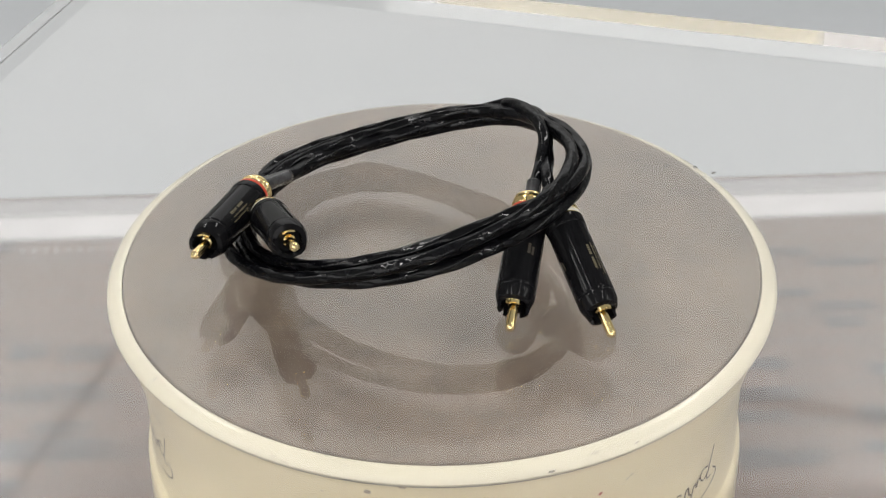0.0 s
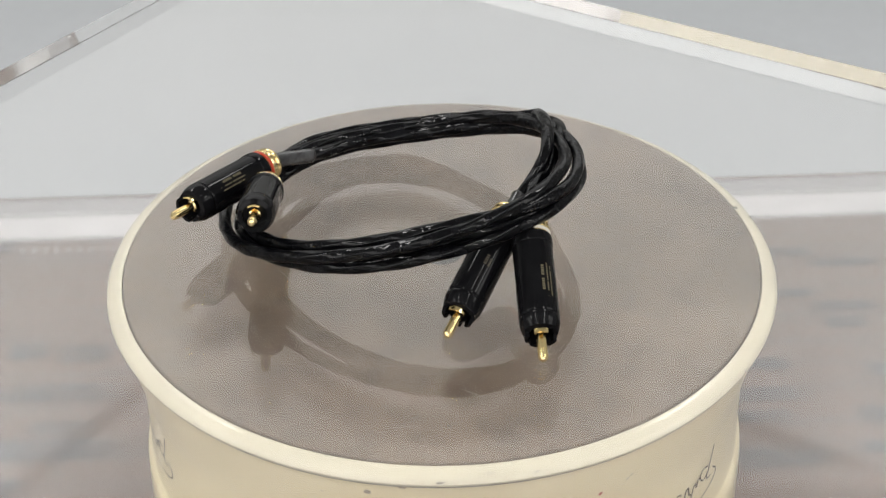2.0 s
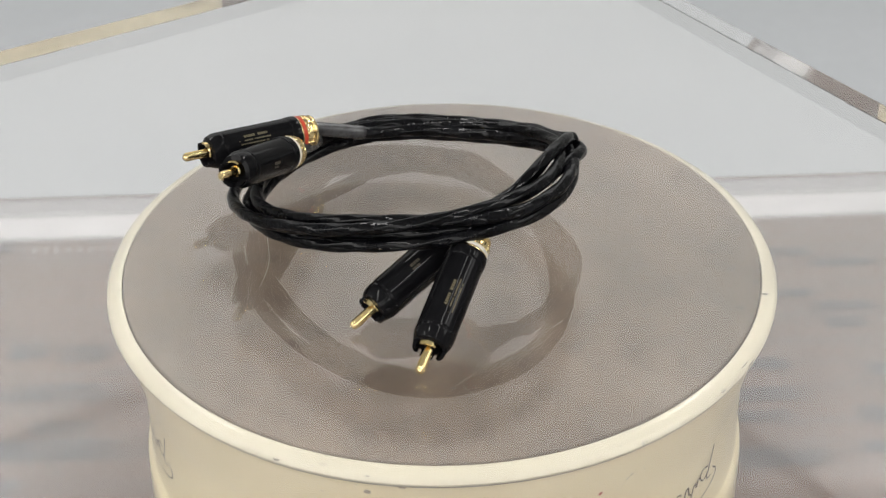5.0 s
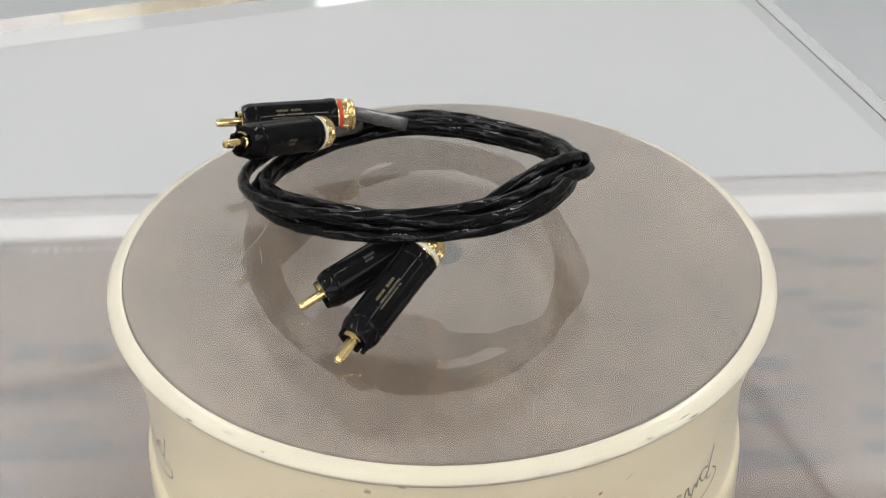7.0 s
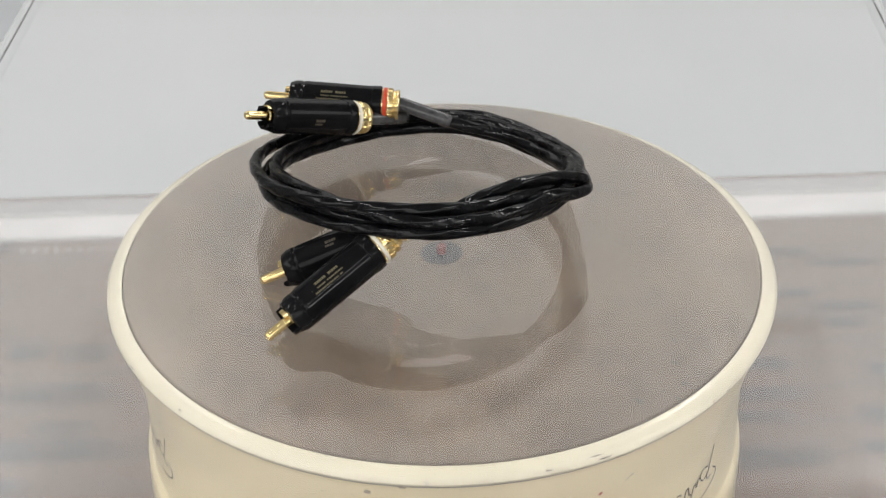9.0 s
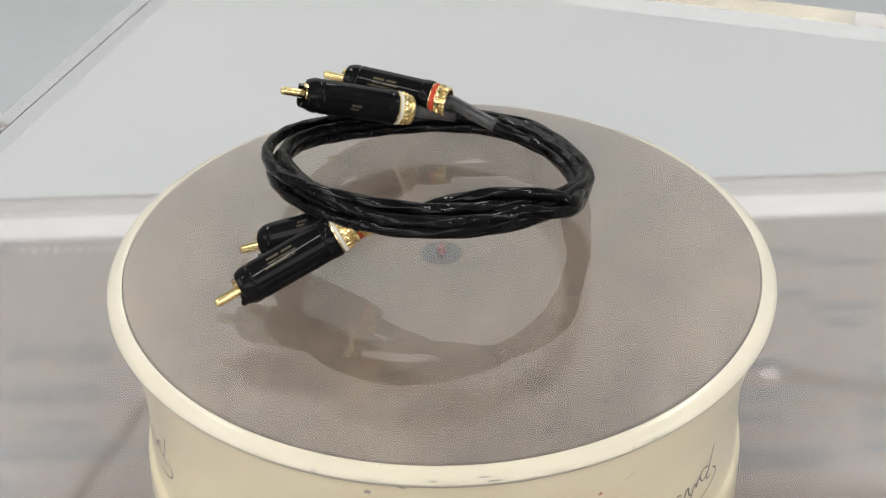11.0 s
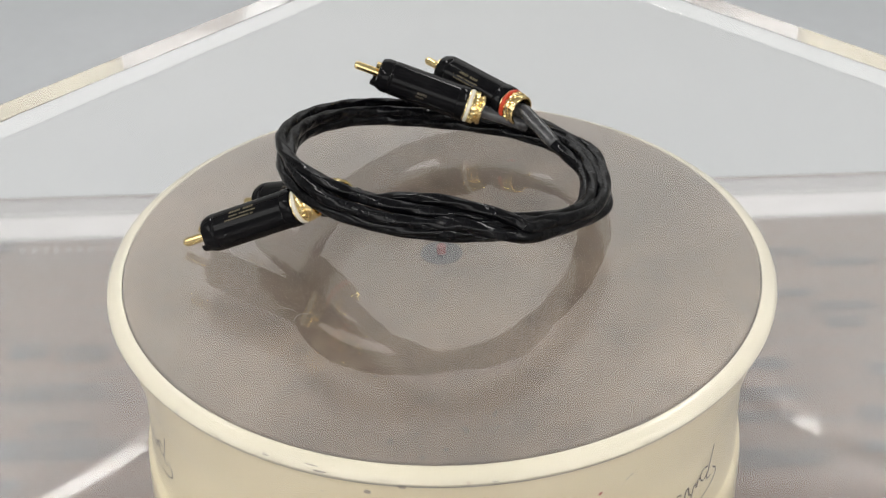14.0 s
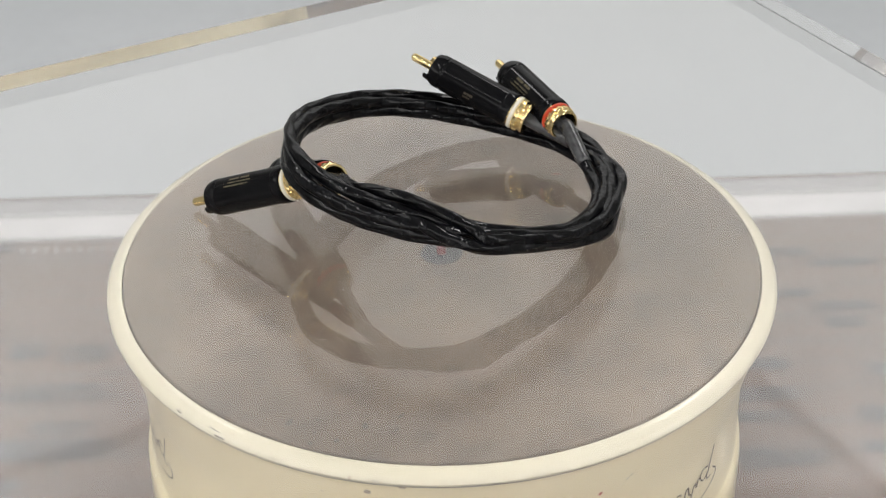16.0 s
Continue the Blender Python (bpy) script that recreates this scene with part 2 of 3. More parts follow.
def tube(points, radius, material, name, n=16, lobes=0, lobe=0.0, pitch=0.02, cap=True, taper=None):
    """A tube along the points; lobes twist round it as strands under a sheath."""
    pts = [Vector(p) for p in points]
    verts, faces = [], []
    tang = [(pts[min(i + 1, len(pts) - 1)] - pts[max(i - 1, 0)]).normalized() for i in range(len(pts))]
    side = tang[0].orthogonal().normalized()
    s = 0.0
    for i, p in enumerate(pts):
        if i:
            s += (p - pts[i - 1]).length
            side = (side - tang[i] * side.dot(tang[i])).normalized()
        up = tang[i].cross(side)
        for k in range(n):
            a = 2 * math.pi * k / n
            r = radius if taper is None else radius * taper(i / (len(pts) - 1))
            if lobes:
                r *= 1 + lobe * (math.cos(lobes * a + 2 * math.pi * s / pitch) + 0.35 * math.sin(2 * a - 2 * math.pi * s / (pitch * 1.7)))
            verts.append(p + (side * math.cos(a) + up * math.sin(a)) * r)
    m = len(pts)
    for i in range(m - 1):
        for k in range(n):
            j = (k + 1) % n
            faces.append((i * n + k, i * n + j, (i + 1) * n + j, (i + 1) * n + k))
    if cap:
        faces += [tuple(range(n))[::-1], tuple(range((m - 1) * n, m * n))]
    return mesh_of(name, verts, faces, material, True)


def spline(points, steps):
    """Catmull-Rom through the points."""
    p = [Vector(q) for q in points]
    p = [p[0] * 2 - p[1]] + p + [p[-1] * 2 - p[-2]]
    out = []
    for i in range(1, len(p) - 2):
        for k in range(steps):
            t = k / steps
            a, b, c, d = p[i - 1], p[i], p[i + 1], p[i + 2]
            out.append(0.5 * (2 * b + (c - a) * t + (2 * a - 5 * b + 4 * c - d) * t * t + (3 * b - a - 3 * c + d) * t ** 3))
    out.append(p[-2])
    return out


# ---- the room ----
tagged(new("floor", box(X0, X1, Y0, Y1, FLOOR - 0.1, FLOOR, FLOOR_MAT)), "pale grey smooth floor behind the table", "floor", kind="structure")
tagged(new("ceiling", box(X0, X1, Y0, Y1, CEILING, CEILING + 0.1, CEIL_MAT)), "grey ceiling over the table", "ceiling", kind="structure")


def wall_with_fill_window(name, window_name, a0, a1, opening, m):
    """A wall from a0 to a1 along its own x, its inner face at y = 0, with an opening (x0, x1, z0, z1)."""
    wx0, wx1, wz0, wz1 = opening
    bm = bmesh.new()
    for b in ((a0, wx0, FLOOR - 0.1, CEILING + 0.1), (wx1, a1, FLOOR - 0.1, CEILING + 0.1), (wx0, wx1, FLOOR - 0.1, wz0), (wx0, wx1, wz1, CEILING + 0.1)):
        vs = [bm.verts.new((x, y, z)) for x in b[:2] for y in (0.0, 0.1) for z in b[2:]]
        for f in ((0, 1, 3, 2), (4, 6, 7, 5), (0, 4, 5, 1), (2, 3, 7, 6), (0, 2, 6, 4), (1, 5, 7, 3)):
            bm.faces.new([vs[k] for k in f])
    bmesh.ops.recalc_face_normals(bm, faces=bm.faces)
    me = bpy.data.meshes.new(name)
    bm.to_mesh(me)
    bm.free()
    me.materials.append(WALL_MAT)
    tagged(new(name, me), "grey painted wall with an added window", "wall", kind="structure").matrix_basis = m
    win = tagged(new(window_name), "added frosted window with a grey frame, out of view", "window", kind="structure")
    win.matrix_basis = m
    for x in (wx0 + 0.02, wx1 - 0.02):
        part("window_frame", box(x - 0.02, x + 0.02, 0.045, 0.085, wz0, wz1, CEIL_MAT), win)
    for z in (wz0 + 0.02, wz1 - 0.02):
        part("window_frame", box(wx0 + 0.04, wx1 - 0.04, 0.045, 0.085, z - 0.02, z + 0.02, CEIL_MAT), win)
    part("pane", box(wx0 + 0.04, wx1 - 0.04, 0.06, 0.066, wz0 + 0.04, wz1 - 0.04, FROSTED), win, "frosted pane")


# all four windows are unseen additions that house the fill lamps
wall_with_fill_window("wall_north", "fill_window_1", X0, X1, NORTH_FILL, pose(0, Y1, 0))
wall_with_fill_window("wall_south", "fill_window_4", -X1, -X0, (-SOUTH_FILL[1], -SOUTH_FILL[0], *SOUTH_FILL[2:]), pose(0, Y0, 0, 0, 0, 180))
wall_with_fill_window("wall_west", "fill_window_2", Y0 - 0.1, Y1 + 0.1, WEST_FILL, pose(X0, 0, 0, 0, 0, 90))
wall_with_fill_window("wall_east", "fill_window_3", -Y1 - 0.1, -Y0 + 0.1, (-EAST_FILL[1], -EAST_FILL[0], *EAST_FILL[2:]), pose(X1, 0, 0, 0, 0, -90))


def ceiling_panel(x, y, width, length):
    base = new("ceiling_light")
    w, l = width / 2, length / 2
    part("housing", box(-w - 0.03, w + 0.03, -l - 0.03, l + 0.03, -0.05, 0.0, CEIL_MAT), base)
    base.matrix_basis = pose(x, y, CEILING)
    return tagged(base, "unseen grey rectangular ceiling light panel", "ceiling light", "ceiling lights")


for row in LIGHTS:
    ceiling_panel(*row[:4])


# housing for a lamp added out of view
def wall_light(x, y, z, turn):
    base = new("wall_light")
    part("housing", box(-0.38, 0.38, 0.0, 0.05, -0.14, 0.14, CEIL_MAT, bevel=0.006), base)
    base.matrix_basis = pose(x, y, z, 0, 0, turn)
    return tagged(base, "unseen grey flat lamp added on the wall", "wall light", "wall lights")


for row in GLINT_LIGHTS:
    wall_light(*row)


# ---- the table ----
def table():
    base = tagged(new("table"), "glossy taupe table with faded print and pale back edge", "table")
    base.matrix_basis = pose(0, 0, TABLE_TOP, 0, 0, 1.8)
    part("tabletop", box(-0.82, 0.82, -0.77, 0.2041, -0.03, 0.0, TABLE, bevel=0.001), base)
    # both strips fade out across their width, blur put into the material
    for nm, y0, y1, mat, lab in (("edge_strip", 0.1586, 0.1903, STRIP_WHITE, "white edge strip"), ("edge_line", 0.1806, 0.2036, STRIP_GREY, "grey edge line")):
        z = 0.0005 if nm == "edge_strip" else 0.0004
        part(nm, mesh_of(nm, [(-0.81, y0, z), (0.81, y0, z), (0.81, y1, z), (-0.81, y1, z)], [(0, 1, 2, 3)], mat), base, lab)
    leg = box(-0.02, 0.02, -0.02, 0.02, FLOOR - TABLE_TOP, -0.03, STEEL, bevel=0.003)
    for x in (-0.72, 0.72):
        for y in (-0.68, 0.10):
            ob = part("leg", leg, base)
            ob.location = (x, y, 0)
    return base


TABLE_OB = table()


# ---- the turntable ----
PLATTER_TOP = SHEET_TOP - 0.0233
# the rolled rim in section: degrees round the roll, radius, height
RIM = [(-15, 0.1193, 0.0788), (0, 0.1196, 0.0797), (15, 0.1191, 0.0806), (30, 0.1179, 0.0813), (45, 0.1162, 0.0821), (56, 0.1147, 0.0827), (62, 0.1141, 0.0826)]


def turntable():
    base = tagged(new("display_turntable"), "round cream enamelled display turntable with worn rim and script marks", "turntable")
    low = TABLE_TOP
    drum = part("drum", lathe([(0.0, low), (0.1110, low), (0.1124, low + 0.001), (0.1129, low + 0.004), (0.1128, 0.0095), (0.1124, 0.0130), (0.1113, 0.0146), (0.1107, 0.0165),
                               (0.1105, 0.030), (0.1105, 0.0455), (0.1112, 0.050), (0.1130, 0.0585), (0.1148, 0.0665), (0.1168, 0.0745), (0.1177, 0.0777), (0.1180, 0.0780), (0.0, 0.0780)], CREAM, "drum", 160),
                base, "cream enamelled drum")
    z = PLATTER_TOP
    platter = part("platter", lathe([(0.0, z), (0.05, z), (0.1128, z), (0.1134, z - 0.0002), (0.1137, z - 0.0006), (0.1138, z - 0.0030), (0.0, z - 0.0030)],
                                    PLATTER, "platter", 160), base, "taupe painted platter")
    part("rim", lathe([(0.1140, 0.0812)] + [(r, h) for t, r, h in reversed(RIM)] + [(0.1186, 0.0784), (0.1141, 0.0783)], CREAM_WORN, "rim", 192, closed=True), platter, "worn cream rolled rim")
    part("seam", lathe([(0.1150, 0.0784), (0.1185, 0.0784), (0.1185, 0.0778), (0.1150, 0.0778)], SCUFF, "seam", 192), base, "dark seam under the rim")
    z = PLATTER_TOP
    top = SHEET_TOP - 0.0201
    part("hub", lathe([(0.0, top), (0.0015, top), (0.0017, top - 0.0002), (0.0017, z), (0.0, z)], HUB_RED, "hub", 32), platter, "short dark red hub pin under the sheet")
    part("hub_label", lathe([(0.0017, z + 0.0002), (0.0074, z + 0.0002), (0.0076, z)], GREY_LABEL, "hub_label", 48), platter, "grey round paper label")
    return base, drum, platter


TURNTABLE, DRUM, PLATTER_OB = turntable()


# ---- the acrylic sheet ----
SHEET_TURN = 73.5        # degrees at the clip's start


def acrylic_sheet():
    ob = new("acrylic_sheet", box(-0.196, 0.197, -0.205, 0.226, SHEET_TOP - 0.02, SHEET_TOP, ACRYLIC, bevel=0.0006))
    ob.data.materials.append(ACRYLIC_UNDER)
    for f in ob.data.polygons:
        if f.normal.z < -0.9:
            f.material_index = 1
    ob.data.transform(pose(0, 0, 0, 0, 0, SHEET_TURN))
    ob.visible_shadow = False
    return tagged(ob, "thick clear square acrylic sheet lying on the turntable", "acrylic sheet")


SHEET = acrylic_sheet()


# ---- the cables ----
COIL = (-0.012, -0.003)
COIL_R = (0.0567, 0.00007, -0.00127, 0.00209, -0.0002, -0.00021, -0.00063, 0.00014, -0.00033)
COIL_Z = (0.01755, 0.0135, -0.00447, 0.0001, -0.00135, -0.00006, 0.00061, -0.00041, -0.00051)


def wave(c, a):
    return c[0] + sum(c[2 * k - 1] * math.cos(k * a) + c[2 * k] * math.sin(k * a) for k in range(1, (len(c) + 1) // 2))


def on_coil(deg, dr, dz):
    """A point on the coil: degrees round it, millimetres outwards and upwards from its middle line; z over the sheet."""
    a = radians(deg)
    r = wave(COIL_R, a) + dr / 1000
    return Vector((COIL[0] + r * math.cos(a), COIL[1] + r * math.sin(a), max(0.0031, wave(COIL_Z, a) + dz / 1000)))


def plug_mesh_parts(ring_mat):
    R = 0.0066
    body = lathe([(0.0, 0.0022), (R * 0.93, 0.0022), (R, 0.0032), (R, 0.0034), (R, 0.0316), (R, 0.0318), (R * 0.965, 0.0322), (R * 0.965, 0.0327), (R, 0.0331), (R, 0.0333), (R * 0.985, 0.0352),
                  (R * 0.86, 0.0374), (R * 0.62, 0.0378), (R * 0.6, 0.0345), (0.0, 0.0345)], BLACK, "body", 48, "x")
    knurl = lathe([(R * 0.95, 0.0021), (R * 1.02, 0.0024), (R * 1.035, 0.0029), (R * 1.035, 0.0055), (R * 1.02, 0.0059), (R * 0.99, 0.0061)], BLACK, "grip_ring", 64, "x")
    band = lathe([(R * 0.86, 0.0001), (R * 0.96, 0.0003), (R * 0.975, 0.0006), (R * 0.975, 0.0013), (R * 0.95, 0.0016)], ring_mat, "colour_band", 64, "x")
    collar = lathe([(R * 0.70, 0.0018), (R * 0.70, -0.0040), (R * 0.75, -0.0046), (R * 0.84, -0.0046), (R * 0.90, -0.0040), (R * 0.90, -0.0034), (R * 0.82, -0.0029), (R * 0.84, -0.0023),
                    (R * 0.95, -0.0020), (R * 0.96, -0.0015), (R * 0.96, -0.0004), (R * 0.93, 0.0), (R * 0.88, 0.0002), (R * 0.88, 0.0016), (R * 0.93, 0.0017), (R * 0.93, 0.0022)],
                   GOLD, "gold_collar", 144, "x", 18, 0.0003, (8, 11))
    pin = lathe([(0.0, 0.0475), (0.0009, 0.0474), (0.00145, 0.0468), (0.0016, 0.0460), (0.0016, 0.0380), (0.0021, 0.0376), (0.0021, 0.0345)], GOLD, "pin", 32, "x")
    return body, knurl, band, collar, pin


def finger_mesh(material, r0, r1, x0, x1, a0, a1, name):
    """A shell segment: radii, lengths and degrees."""
    n = 10
    verts, faces = [], []
    for i in range(n + 1):
        a = radians(a0 + (a1 - a0) * i / n)
        for r, x in ((r1, x0), (r1 * 0.93, x1), (r0, x1), (r0, x0)):
            verts.append((x, r * math.cos(a), r * math.sin(a)))
    for i in range(n):
        for k in range(4):
            l = (k + 1) % 4
            faces.append((i * 4 + k, i * 4 + l, i * 4 + 4 + l, i * 4 + 4 + k))
    faces += [(0, 1, 2, 3), (n * 4 + 3, n * 4 + 2, n * 4 + 1, n * 4)]
    return mesh_of(name, verts, faces, material)


def marking_mesh(rows, a_mid, name, material):
    """Rows of small bars bent round the plug: (degrees, start, end, width in degrees)."""
    R = 0.00664
    verts, faces = [], []
    rnd = random.Random(5)
    for a, x0, x1, w in rows:
        x = x0
        while x < x1:
            step = rnd.uniform(0.0005, 0.0010)
            if rnd.random() > 0.12:
                b = len(verts)
                for xx in (x, min(x + step * 0.72, x1)):
                    for k in (-1, 0, 1):
                        t = radians(a_mid + a + k * w / 2)
                        verts.append((xx, R * math.cos(t), R * math.sin(t)))
                faces += [(b, b + 1, b + 4, b + 3), (b + 1, b + 2, b + 5, b + 4)]
            x += step
    return mesh_of(name, verts, faces, material)


FACE_ROWS = [(16, 0.0160, 0.0255, 8), (2, 0.0150, 0.0275, 4.5), (-9, 0.0160, 0.0270, 4.5)]
LOGO_ROWS = [(7, 0.0172, 0.0212, 9), (-5, 0.0172, 0.0212, 7)]


def add_plug(cable, ring, tip, ring_mat, ring_label, roll, print_at, logo_at):
    """A plug whose colour band lies at ring and whose pin ends at tip (z over the sheet)."""
    a, b = Vector(ring), Vector(tip)
    x = (b - a).normalized()
    y = Vector((0, 0, 1)).cross(x).normalized()
    z = x.cross(y)
    m = Matrix((x, y, z)).transposed().to_4x4()
    m.translation = b - x * 0.0475 + Vector((0, 0, SHEET_TOP))
    body_m, knurl_m, band_m, collar_m, pin_m = plug_mesh_parts(ring_mat)
    plug = part("plug", body_m, cable, "gloss black plug with printed marks")
    plug.matrix_basis = m @ pose(0, 0, 0, roll)
    part("grip_ring", knurl_m, plug)
    part("colour_band", band_m, plug, ring_label)
    part("gold_collar", collar_m, plug, "gold knurled collar")
    part("pin", pin_m, plug, "gold centre pin")
    part("contact", finger_mesh(GOLD, 0.0034, 0.0043, 0.034, 0.0392, 60, 125, "contact"), plug, "gold contact shell")
    for k in range(3):
        part("finger", finger_mesh(BLACK, 0.0042, 0.0057, 0.0345, 0.0396, 160 + 68 * k, 206 + 68 * k, "finger"), plug)
    part("printed_mark", marking_mesh(FACE_ROWS, print_at, "printed_mark", GOLD_PRINT), plug, "small gold printed bars")
    part("printed_mark", marking_mesh(LOGO_ROWS, logo_at, "printed_logo", LOGO_PRINT), plug, "small gold printed bars")
    return m.translation - Vector((0, 0, SHEET_TOP)), x


def add_cord(cable, lead_in, laps, lead_out, name="cord"):
    pts = spline([Vector(p) for p in lead_in] + [on_coil(*k) for k in laps] + [Vector(p) for p in lead_out], 18)
    pts = [p + Vector((0, 0, SHEET_TOP)) for p in pts]
    part("cord", tube(pts, 0.00215, CORD, name, 28, 4, 0.065, 0.017), cable, "black sheathed twisted cord")


def add_sleeve(cable, points):
    pts = [p + Vector((0, 0, SHEET_TOP)) for p in spline(points, 10)]
    part("sleeve", tube(pts, 0.0027, SHRINK, "sleeve", 16, 2, 0.03, 0.05), cable, "smoky clear shrink tubing")


def laps_of(start, end, knots):
    """Fills the steps between the knots (degrees, out, up) evenly."""
    ds = [k[0] for k in knots]
    out = []
    n = int(round((end - start) / 20))
    for i in range(n + 1):
        d = start + (end - start) * i / n
        out.append((d, float(np.interp(d, ds, [k[1] for k in knots])), float(np.interp(d, ds, [k[2] for k in knots]))))
    return out


PLUG_A = ((0.0406, -0.0337, 0.0208), (0.054, -0.0727, 0.0025))
PLUG_B = ((0.0296, -0.0265, 0.0204), (0.0214, -0.0687, 0.0026))
PLUG_C = ((-0.0664, -0.004, 0.0154), (-0.0806, -0.0481, 0.019))
PLUG_D = ((-0.0588, -0.0184, 0.0157), (-0.0459, -0.0606, 0.0298))


def cable(first_plug, first_band, last_plug, last_band, start, knots, rolls, prints, label, lead_in, lead_out):
    base = tagged(new("audio_cable"), label, "audio cable", "coiled pair of audio cables")
    bands = {"white": (WHITE_RING, "white band"), "red": (RED_RING, "red band")}
    c0, x0 = add_plug(base, *first_plug, *bands[first_band], rolls[0], *prints[0])
    c1, x1 = add_plug(base, *last_plug, *bands[last_band], rolls[1], *prints[1])
    a = [c0 - x0 * 0.001, c0 - x0 * 0.009] + [Vector(p) for p in lead_in]
    b = [Vector(p) for p in lead_out] + [c1 - x1 * 0.007, c1 - x1 * 0.004, c1 - x1 * 0.001]
    add_cord(base, a, laps_of(knots[0][0], knots[-1][0], knots), b)
    add_sleeve(base, [c0 - x0 * 0.001, c0 - x0 * 0.009, c0 - x0 * 0.012])
    add_sleeve(base, [b[-4], c1 - x1 * 0.007, c1 - x1 * 0.004, c1 - x1 * 0.001])
    return base


KNOTS_1 = [(100, 2.5, -2.4), (150, 1.4, -2.1), (180, 0.2, -0.8), (225, -0.2, -1.8), (270, 1.6, -4.4), (320, 1.4, -4.8), (360, 3.2, -2.6), (390, 2, -0.6),
           (430, -2.4, -2.3), (480, -2.6, -2.3), (540, -4.0, -1), (600, -3.6, -2.0), (660, -1.6, -2.0), (700, 0, -3.4), (740, 2.4, -2.6), (780, 0, -1), (810, -4.5, 0), (850, -5, 0.8)]
KNOTS_2 = [(100, 1.0, 1.0), (150, -1, 2.2), (180, 5.2, 1.6), (225, 5.2, 1.0), (270, 3.4, 1.7), (300, 1.8, 2.0), (345, -2.0, 2.6), (390, -3.0, 3.0),
           (430, -1.8, 2.2), (480, -2.6, 2.2), (540, -2.8, 2.6), (600, -3.2, 1.2), (660, -3.0, 2.4), (700, 2, 0), (740, 2.2, 1.2), (780, 0, 2.4), (810, 1.5, 1.6), (850, 2.4, 1.5), (868, 3.4, 1.2)]
CABLE_1 = cable(PLUG_A, "white", PLUG_C, "red", 45, KNOTS_1, (0, 0), ((58, 174), (40, 155)), "black coiled audio cable with gold plugs, red band at its end",
                [(0.0362, -0.0120, 0.0278), (0.0375, 0.0020, 0.0270), (0.0370, 0.0245, 0.0285), (0.0315, 0.0395, 0.0245), (0.0187, 0.0470, 0.0195)], [(-0.0556, 0.0195, 0.0094)])
CABLE_2 = cable(PLUG_B, "red", PLUG_D, "white", 45, KNOTS_2, (0, 0), ((303, 58), (245, 2)), "black coiled audio cable with gold plugs, white band at its end",
                [(0.0346, -0.0055, 0.0275), (0.0358, 0.0, 0.0300), (0.0362, 0.0063, 0.0320), (0.0341, 0.0170, 0.0330), (0.0301, 0.0295, 0.0310), (0.0255, 0.0400, 0.0270), (0.0195, 0.0460, 0.0225)], [(-0.0655, 0.0040, 0.0088)])


# ---- script marks on the drum ----
# strokes of the faded script: (degrees round the drum, millimetres over the table)
STROKES = [[(56.6, 44.2), (55.9, 39.8), (55.0, 34.8), (54.6, 32.4), (55.3, 31.0), (56.2, 31.6)],
           [(54.9, 37.0), (53.3, 38.0), (52.1, 36.6), (52.4, 34.0), (53.6, 32.6), (54.9, 34.6)],
           [(49.2, 29.8), (49.8, 33.9), (50.5, 34.9), (50.9, 32.8), (51.2, 35.2), (51.8, 35.9), (52.2, 34.2)],
           [(46.9, 31.2), (47.3, 35.0), (47.9, 36.4), (48.3, 34.2), (48.6, 32.4), (49.4, 31.6)],
           [(46.2, 35.4), (44.9, 36.4), (43.7, 34.6), (43.9, 32.0), (45.3, 31.2), (46.2, 33.6), (46.4, 31.2), (47.1, 31.0)],
           [(56.9, 33.8), (58.4, 31.4), (58.1, 28.6), (56.4, 26.6), (53.6, 25.2), (48.0, 24.0), (42.0, 24.4), (38.0, 26.6)],
           [(38.2, 33.0), (39.6, 36.0), (38.6, 31.0), (37.6, 27.4), (40.2, 31.2), (42.0, 34.6), (41.6, 31.4), (43.2, 31.0)]]


def script_mark(shift):
    verts, faces = [], []
    for stroke in STROKES:
        pts = spline([(a, z, 0) for a, z in stroke], 5)
        base = len(verts)
        for i, p in enumerate(pts):
            q = pts[min(i + 1, len(pts) - 1)] - pts[max(i - 1, 0)]
            dx, dy = q.x * 1.91, q.y
            ln = max(1e-6, math.hypot(dx, dy))
            w = 0.25 + 0.15 * abs(dy) / ln
            for s in (-1, 1):
                a = radians(p.x - s * dy / ln * w / 1.91 + shift)
                z = (p.y + 0.6 + s * dx / ln * w) / 1000
                verts.append((0.1107 * math.sin(a), -0.1107 * math.cos(a), z))
        for i in range(len(pts) - 1):
            b = base + 2 * i
            faces.append((b, b + 1, b + 3, b + 2))
    me = mesh_of("script_mark", verts, faces, INK)
    return part("script_mark", me, DRUM, "faded brown script mark")


for shift in (0, -117.6, 121):
    script_mark(shift)


def spot_mesh(name, spots, z, material, seed):
    """Small uneven flat marks: (x, y, length, width, turn) in millimetres and degrees."""
    rnd = random.Random(seed)
    verts, faces = [], []
    for x, y, l, w, turn in spots:
        n, base = 9, len(verts)
        for i in range(n):
            a = 2 * math.pi * i / n
            k = rnd.uniform(0.65, 1.2)
            px, py = l / 2 * k * math.cos(a), w / 2 * k * math.sin(a)
            c, s = math.cos(radians(turn)), math.sin(radians(turn))
            verts.append(((x + c * px - s * py) / 1000, (y + s * px + c * py) / 1000, z))
        faces.append(tuple(range(base, base + n)))
    return mesh_of(name, verts, faces, material)


